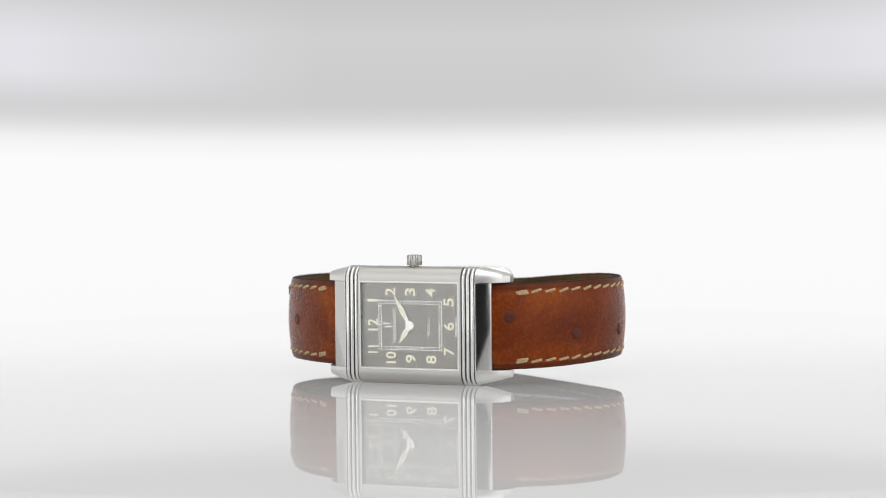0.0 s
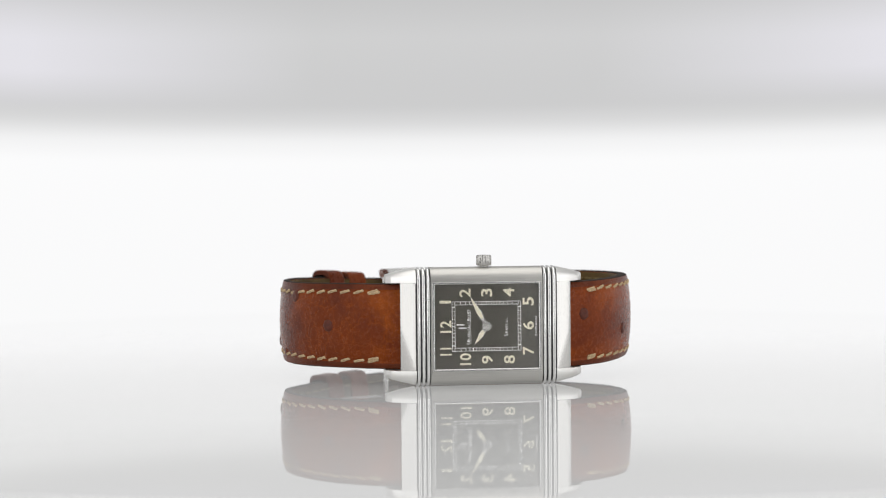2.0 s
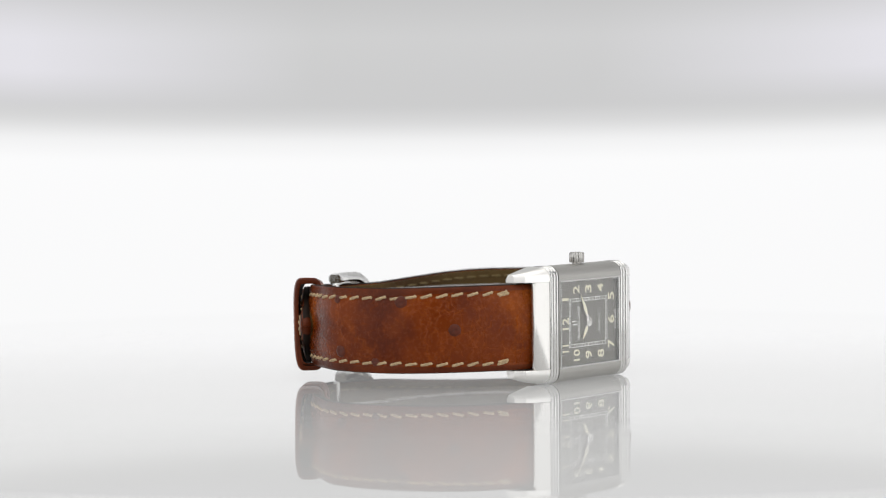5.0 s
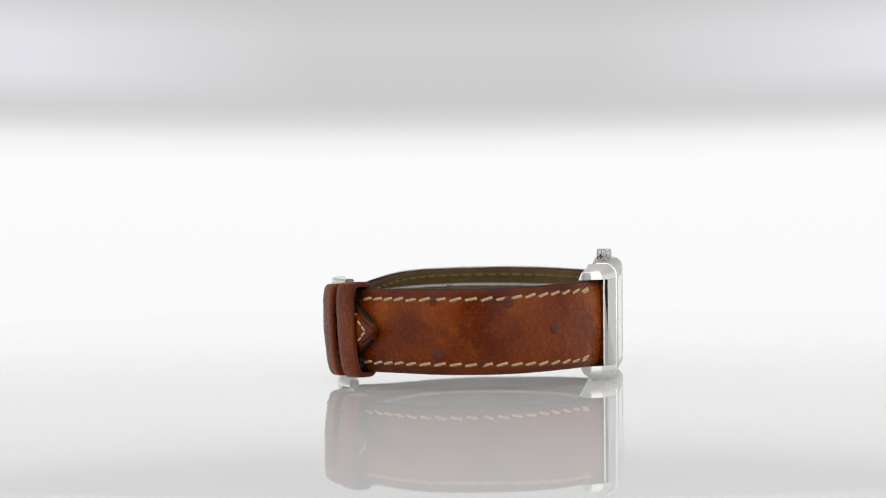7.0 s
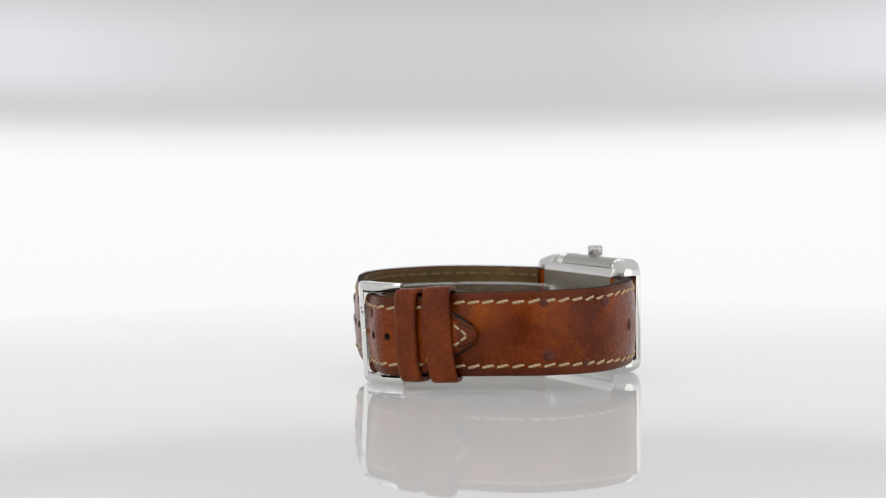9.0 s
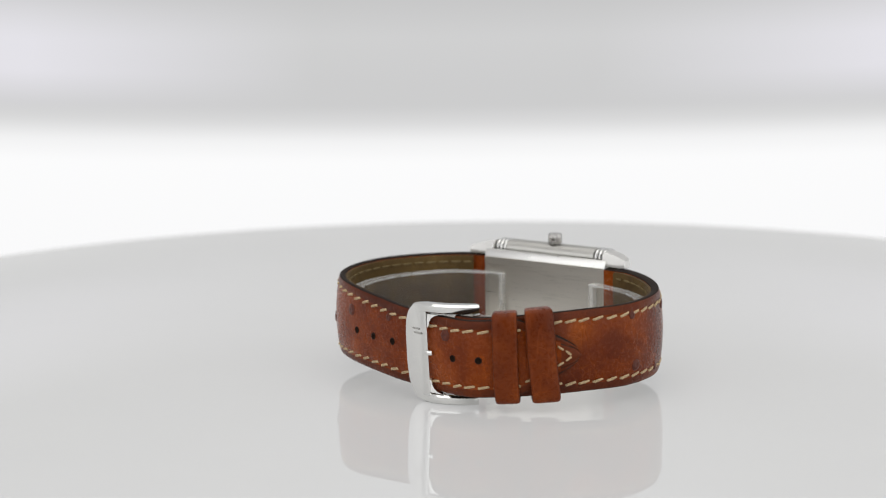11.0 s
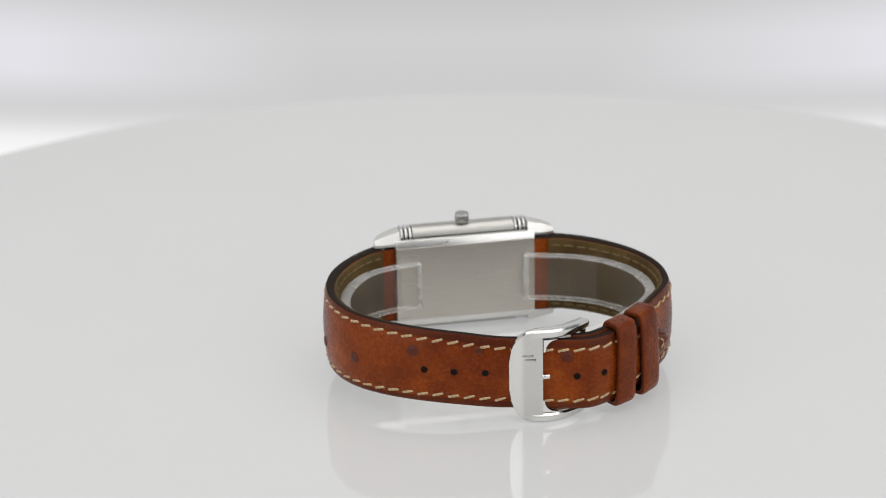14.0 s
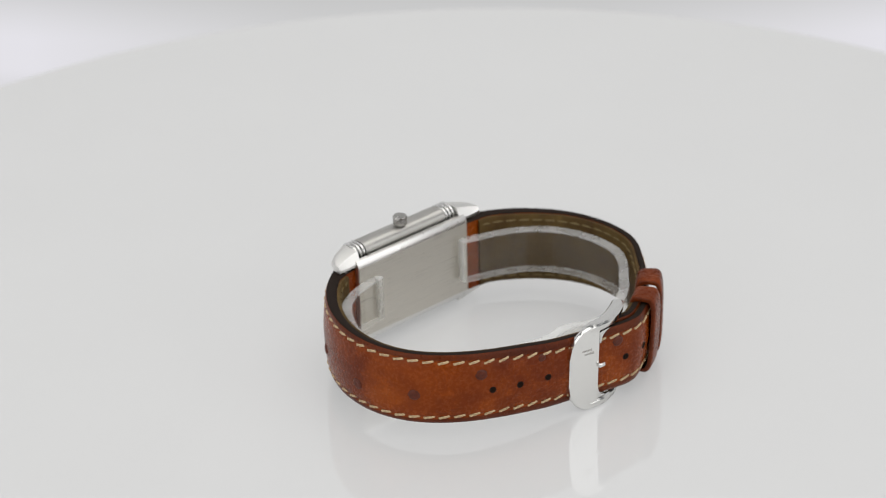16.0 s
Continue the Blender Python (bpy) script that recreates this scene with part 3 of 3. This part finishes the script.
# the maker's mark and names as plain shapes
bars("maker_mark", [(-5.9, -4.4, 0.2, 0.45), (-5.5, -4.0, -0.45, -0.2)], WHITE_PRINT, dial, "white maker's mark as a plain shape")
def print_line(name, x, z0, z1, n, tall, label, rule=False):
    """A printed word as thin upright bars, the first one taller."""
    rng = random.Random(n)
    step = (z1 - z0) / n
    rects = []
    for i in range(n):
        h = tall * (1.35 if i == 0 else rng.choice((0.75, 0.95, 1.0)))
        z = z0 + step * i
        rects += [(x - h, x, z, z + 0.10), (x - rng.choice((0.1, 0.5, 1.0)) * h * 0.9 - 0.02, x - rng.choice((0.0, 0.05)) * h + 0.04, z + 0.2, z + 0.29)]
    if rule:
        rects.append((x + 0.16, x + 0.22, z0, z1 - 0.3))
    bars(name, rects, WHITE_PRINT, dial, label, 0.03)


print_line("maker_line", -3.35, -3.5, 3.4, 15, 0.5, "white printed line as plain bars", True)
print_line("model_line", 4.2, -1.9, 1.8, 7, 0.55, "white printed word as plain bars")


def hand(name, tip, width, tail, h):
    """A dauphine-like hand with a silver rim and a luminous middle."""
    d = Vector((tip[0], 0, tip[1]))
    ln = d.length
    d.normalize()
    s = Vector((-d.z, 0, d.x))
    def blade(shape, y0, y1):
        o = on_dial(0, 0)
        out = [o + d * (a * ln) + s * b for a, b in shape]
        return loft([[(p.x, p.y - y0, p.z) for p in out], [(p.x, p.y - y1, p.z) for p in out]])
    w = width
    rim = part(name, blade([(tail, 0.16), (0.30, 0.75 * w), (0.46, w), (1.0, 0.03), (1.0, -0.03), (0.46, -w), (0.30, -0.75 * w), (tail, -0.16)], h, h + 0.1), HAND, watch, "silver-rimmed luminous " + name.replace("_", " "))
    part("lume", blade([(0.26, w * 0.4), (0.46, w * 0.76), (0.93, 0.06), (0.93, -0.06), (0.46, -w * 0.76), (0.26, -w * 0.4)], h + 0.09, h + 0.14), LUME, rim, "cream luminous filling")
    return rim


hand("hour_hand", (-2.4, -3.6), 0.6, 0.0, 0.12)
hand("minute_hand", (-3.3, 5.9), 0.58, 0.0, 0.26)
bm = lathe([(0.01, 0.0), (0.90, 0.0), (0.94, 0.05), (0.94, 0.36), (0.88, 0.42), (0.52, 0.42), (0.50, 0.34), (0.30, 0.34), (0.28, 0.44), (0.01, 0.44)], 32)
bmesh.ops.rotate(bm, matrix=Matrix.Rotation(radians(90), 3, "X"), verts=bm.verts)
bmesh.ops.translate(bm, vec=on_dial(0, 0), verts=bm.verts)
part("hand_hub", bm, HAND, dial, "silver hand hub", 30)
glass = part("crystal", box(CX - 10.6, CX + 10.6, -29.83, -29.62, CZ - 8.6, CZ + 8.6, 0.1, 1), CRYSTAL, watch, "clear sapphire crystal")
glass.visible_shadow = False


def build_crown():
    n, rings = 96, []
    for z, r in ((22.6, 0.9), (23.55, 0.9), (23.56, 1.35), (23.7, 1.5), (25.35, 1.5), (25.6, 1.35), (25.65, 0.9), (25.65, 0.02)):
        flute = 0.11 if 23.6 < z < 25.5 else 0.0
        rings.append([((r - flute * (0.5 + 0.5 * math.cos(24 * 2 * math.pi * i / n))) * math.cos(2 * math.pi * i / n) + CX - 0.1,
                       (r - flute * (0.5 + 0.5 * math.cos(24 * 2 * math.pi * i / n))) * math.sin(2 * math.pi * i / n) - 26.6, z) for i in range(n)])
    part("crown", loft(rings), CROWN, watch, "fluted steel winding crown", 40)


build_crown()

# ---- strap details ----
def place(ob_name, me, strap, p, x, n):
    """An object on mesh me with its x along x and its z along n, at p (mm)."""
    m = Matrix((x, n.cross(x), n)).transposed().to_4x4()
    m.translation = p * MM
    ob = new(ob_name, me)
    ob.parent = strap
    ob.matrix_basis = m
    return ob


def mesh_only(bm, mat, sharp=40):
    ob = part("piece", bm, mat, None, sharp=sharp)
    me = ob.data
    bpy.data.objects.remove(ob)
    return me


def quill_mesh(r, h):
    """A low quill bump with a sunken middle."""
    rings = []
    for k, z in ((1.0, -0.25), (0.92, 0.0), (0.75, h * 0.7), (0.5, h), (0.25, h * 0.75), (0.05, h * 0.6)):
        rings.append([(r * k * math.cos(2 * math.pi * i / 14) * (1 + 0.08 * math.sin(3 * i)), r * k * math.sin(2 * math.pi * i / 14), z) for i in range(14)])
    return mesh_only(loft(rings), QUILL, 80)


QUILL_BIG, QUILL_SMALL = quill_mesh(1.3, 0.23), quill_mesh(0.9, 0.2)
QUILLS = [("long", 332.5, 9.9, 0), ("long", 308.8, 13.6, 0), ("long", 357.0, 9.8, 0), ("long", 19.0, 11.1, 0), ("long", 42.6, 15.0, 0), ("long", 106.6, 14.5, 0),
          ("long", 70.0, 15.6, 1), ("short", 214.2, 11.6, 0), ("short", 197.5, 17.0, 0), ("short", 174.5, 17.3, 1), ("short", 176.0, 7.2, 0), ("short", 189.0, 5.4, 1)]
for kind, deg, z, small in QUILLS:
    a = radians(deg if kind == "short" or deg < 200 else deg - 360)
    p, t, n = skin(kind, a, z - strap_centre(a))
    place("quill_bump", QUILL_SMALL if small else QUILL_BIG, long_strap if kind == "long" else short_strap, p + n * 0.03, t, n)


def eyelet_mesh():
    """A punched hole, not cut: a near-black disc paints the pit's shade inside a pinched rim."""
    rings = [[(r * math.cos(2 * math.pi * i / 16), r * math.sin(2 * math.pi * i / 16), z) for i in range(16)] for r, z in ((0.76, -0.2), (0.72, 0.05), (0.64, 0.09), (0.57, 0.08), (0.53, 0.06), (0.02, 0.055))]
    bm = loft(rings)
    for f in bm.faces:
        if (f.calc_center_median().xy).length < 0.56:
            f.material_index = 1
    return mesh_only(bm, [EDGE, HOLE_SHADE], 80)


EYELET = eyelet_mesh()
for deg, z in ((46.9, 11.2), (59.0, 10.9), (72.9, 10.85), (110.0, 10.2), (120.0, 10.3)):
    p, t, n = skin("long", radians(deg), z - strap_centre(radians(deg)))
    place("buckle_hole", EYELET, long_strap, p + n * 0.02, t, n)

# stitching round the pointed tip
SHORT_STITCH = mesh_only(rounded_rod(1.5, 0.24), THREAD)
for deg, z, slant in ((147.4, 1.55, -33), (149.8, 0.55, -38), (149.8, -0.55, 38), (147.4, -1.55, 33)):
    a = radians(deg)
    p, t, n = skin("long", a, z)
    x = t * math.cos(radians(slant)) + Vector((0, 0, 1)) * math.sin(radians(slant))
    place("stitch", SHORT_STITCH, long_strap, p + n * 0.05, x, n)


def build_loop(a0, a1, half, lift, skew):
    """A leather keeper wrapped round both strap ends, pulled a little askew (degrees from middle to edge)."""
    def section(u, swell, deep):
        out = []
        for j in range(44):
            w = 2 * math.pi * j / 44
            c, s = math.cos(w), math.sin(w)
            x = (abs(c) ** 0.42) * (1 if c > 0 else -1)
            z = (abs(s) ** 0.42) * (1 if s > 0 else -1)
            a = radians(a0 + (a1 - a0) * u - skew * z + 0.25 * math.sin(2.3 * z + a0))
            p, t, n = loop_frame(a)
            bulge = 0.16 * (1 - z * z) if x > 0 else 0.0
            out.append(p + n * (-1.55 + (deep + (lift if x > 0 else 0.7) + swell + bulge) * x + lean(a, half * z)) + Vector((0, 0, strap_centre(a) + 0.15 + (half + swell - (0 if deep > 2.0 else 1.0)) * z)))
        return out
    skin_ = [section(u, swell, 2.6) for u, swell in ((0.0, -0.38), (0.03, -0.14), (0.10, 0.0), (0.3, 0.03), (0.5, 0.0), (0.7, 0.03), (0.90, 0.0), (0.97, -0.14), (1.0, -0.38))]
    hollow = [section(u, 0.0, 1.8) for u in (1.0, 0.0)]
    bm = loft(skin_ + hollow + [skin_[0]], caps=False)
    # the cut edges are burnished; the hollow inside is coloured near-black as painted shade
    for k, f in enumerate(bm.faces):
        if k // 44 in (0, 7, 8, 10):
            f.material_index = 1
        elif k // 44 == 9:
            f.material_index = 2
    return part("keeper_loop", bm, [LOOP, BORDER, EDGE], short_strap, "reddish-brown leather keeper loop", 60)


build_loop(125.2, 133.6, 9.2, 0.05, 0.7)
build_loop(136.8, 146.0, 9.4, 0.0, 1.3)


# ---- the buckle ----
def build_buckle():
    def ring(p, n, z0, z1, thick, c):
        """A chamfered bar section from z0 to z1."""
        return [p + n * (d + 0.055 * (z - 10.25)) + Vector((0, 0, z)) for d, z in ((0, z0 + c), (0, z1 - c), (-c, z1), (-thick + c, z1), (-thick, z1 - c), (-thick, z0 + c), (-thick + c, z0), (-c, z0))]
    rings, zc = [], 10.25
    for i in range(15):
        u = i / 14
        a = radians(83.7 + 14.3 * u)
        p, t, n = loop_frame(a)
        r = max(0.0, 1 - u / 0.8)
        half = 10.15 - 6.8 * (1 - math.sqrt(max(0.0, 1 - r * r))) if r > 0 else 10.15
        belly = 0.25 + 0.7 * math.sin(math.pi * min(1, u * 0.8 + 0.1))
        rings.append(ring(p + n * belly, n, zc - half, zc + half, 1.3, 0.35))
    frame_ = part("buckle", loft(rings), BUCKLE, watch, "polished steel pin buckle", 40)
    # two arms that run on from the plate's edges and reach round to the hinge bar
    line = [(p + n * o, z) for (p, t, n), o, z in ((loop_frame(radians(88)), 0.72, 8.3), (loop_frame(radians(91.5)), 0.86, 9.6), (loop_frame(radians(95)), 0.86, 10.12))]
    line += [(Vector((x, y - 0.7, 0)), 10.15) for x, y in ((-7.6, 29.1), (-9.5, 29.2), (-11.5, 28.8), (-13.5, 28.1), (-15.5, 27.0), (-16.8, 26.0), (-17.4, 25.3))]
    deep = (1.6, 2.0, 2.3, 2.5, 2.7, 2.9, 2.9, 2.8, 2.6, 2.4)
    for side in (-1, 1):
        rings = []
        for i, (p, z) in enumerate(line):
            d = (line[min(i + 1, len(line) - 1)][0] - line[max(i - 1, 0)][0]).normalized()
            n = Vector((d.y, -d.x, 0))
            n = n if n.y > 0 else -n
            z0, z1 = sorted((zc + side * (z - 1.85), zc + side * z))
            rings.append(ring(p, n, z0, z1, deep[i], 0.4))
        part("buckle_arm", loft(rings), BUCKLE, frame_, "polished steel buckle arm", 45)
        # fillet in the corner of the opening
        pts = [(-0.3, 0), (2.6, 0), (1.5, 0.25), (0.75, 0.75), (0.25, 1.5), (0, 2.6), (-0.3, 2.6)]
        bm = loft([[(-8.0 - x, y, zc + side * (8.0 - z)) for x, z in pts] for y in (28.15 + side * 0.4, 27.1 + side * 0.4)])
        part("buckle_corner", bm, BUCKLE, frame_)
    part("hinge_bar", box(-17.2, -16.0, 23.6, 24.8, zc - 8.4, zc + 8.4, 0.35, 3), BUCKLE, frame_)
    bm = box(-9.0, -7.4, 27.8, 28.95, 10.0, 10.95, 0.25, 3)
    part("buckle_pin", bm, BUCKLE, frame_, "steel buckle pin")
    # the maker's mark, engraved, as a plain shape: two staggered strokes
    a = radians(91.8)
    p, t, n = loop_frame(a)
    bm = bmesh.new()
    for s0, s1, z0, z1 in ((-0.9, 1.3, 0.2, 0.55), (-1.4, 0.8, -0.65, -0.3)):
        v = [bm.verts.new(p + t * (0.35 - k) + n * (0.955 + d + 0.055 * (4.3 + z)) + Vector((0, 0, 14.55 + z))) for k in (s0, s1) for z in (z0, z1) for d in (-0.15, 0.025)]
        for f in ((0, 1, 3, 2), (4, 6, 7, 5), (0, 4, 5, 1), (2, 3, 7, 6), (0, 2, 6, 4), (1, 5, 7, 3)):
            bm.faces.new([v[i] for i in f])
    bmesh.ops.recalc_face_normals(bm, faces=bm.faces)
    part("engraved_mark", bm, CROWN, frame_, "engraved maker's mark as a plain shape")


build_buckle()


# ---- the clear holder inside the strap ----
def build_holder():
    steps = [radians(-62 + 305.5 * i / 140) for i in range(141)]
    rings = []
    for a in steps:
        p, t, n = loop_frame(a)
        d = math.degrees(a)
        inset = 3.3 + 0.5 * (1 - smooth(d, -40, 8)) + 3.1 * (1 - smooth(d, -62, -34)) + 1.3 * smooth(d, 205, 241) + 2.6 * smooth(d, 78, 100) * (1 - smooth(d, 150, 176))
        c = Vector((LOOP_C[0], LOOP_C[1], 0))
        q = loop_point(a)
        r = (q - c).normalized()
        o, w = q - r * inset, 2.4
        rings.append([o + r * e + Vector((0, 0, z)) for e, z in ((0, 6.95), (0, 16.55), (-0.2, 16.85), (-w + 0.2, 16.85), (-w, 16.55), (-w, 6.95), (-w + 0.2, 6.65), (-0.2, 6.65))])
    ob = tagged(new("watch_holder"), "clear plastic C-shaped watch holder inside the strap", "watch holder")
    bm = loft(rings)
    for f in bm.faces:
        if abs(f.normal.z) > 0.4 or len(f.verts) > 4:
            f.material_index = 1
    # the ends are turned in to a narrow lip
    for k in (0, -1):
        c = sum((Vector(p) for p in rings[k]), Vector()) / 8
        part("lip", box(c.x - 0.5, c.x + 0.5, c.y - 0.9, c.y + 0.9, 6.75, 16.75, 0.25, 2), PLASTIC_EDGE, ob, "milky turned-in lip")
    part("band", bm, [PLASTIC, PLASTIC_EDGE], ob, "clear plastic band with milky edges", 50)
    return ob


holder = build_holder()


def motions():
    """The table turns evenly with the watch and its holder; the backdrop swings with the camera."""
    times = [i * 0.5 for i in range(33)]
    turn = [(t, pose(0, 0, 0, 0, 0, TURN_0 + TURN_RATE * t)) for t in times]
    for thing in (turntable, watch, holder):
        walk(thing, turn)
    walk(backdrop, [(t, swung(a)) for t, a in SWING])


motions()
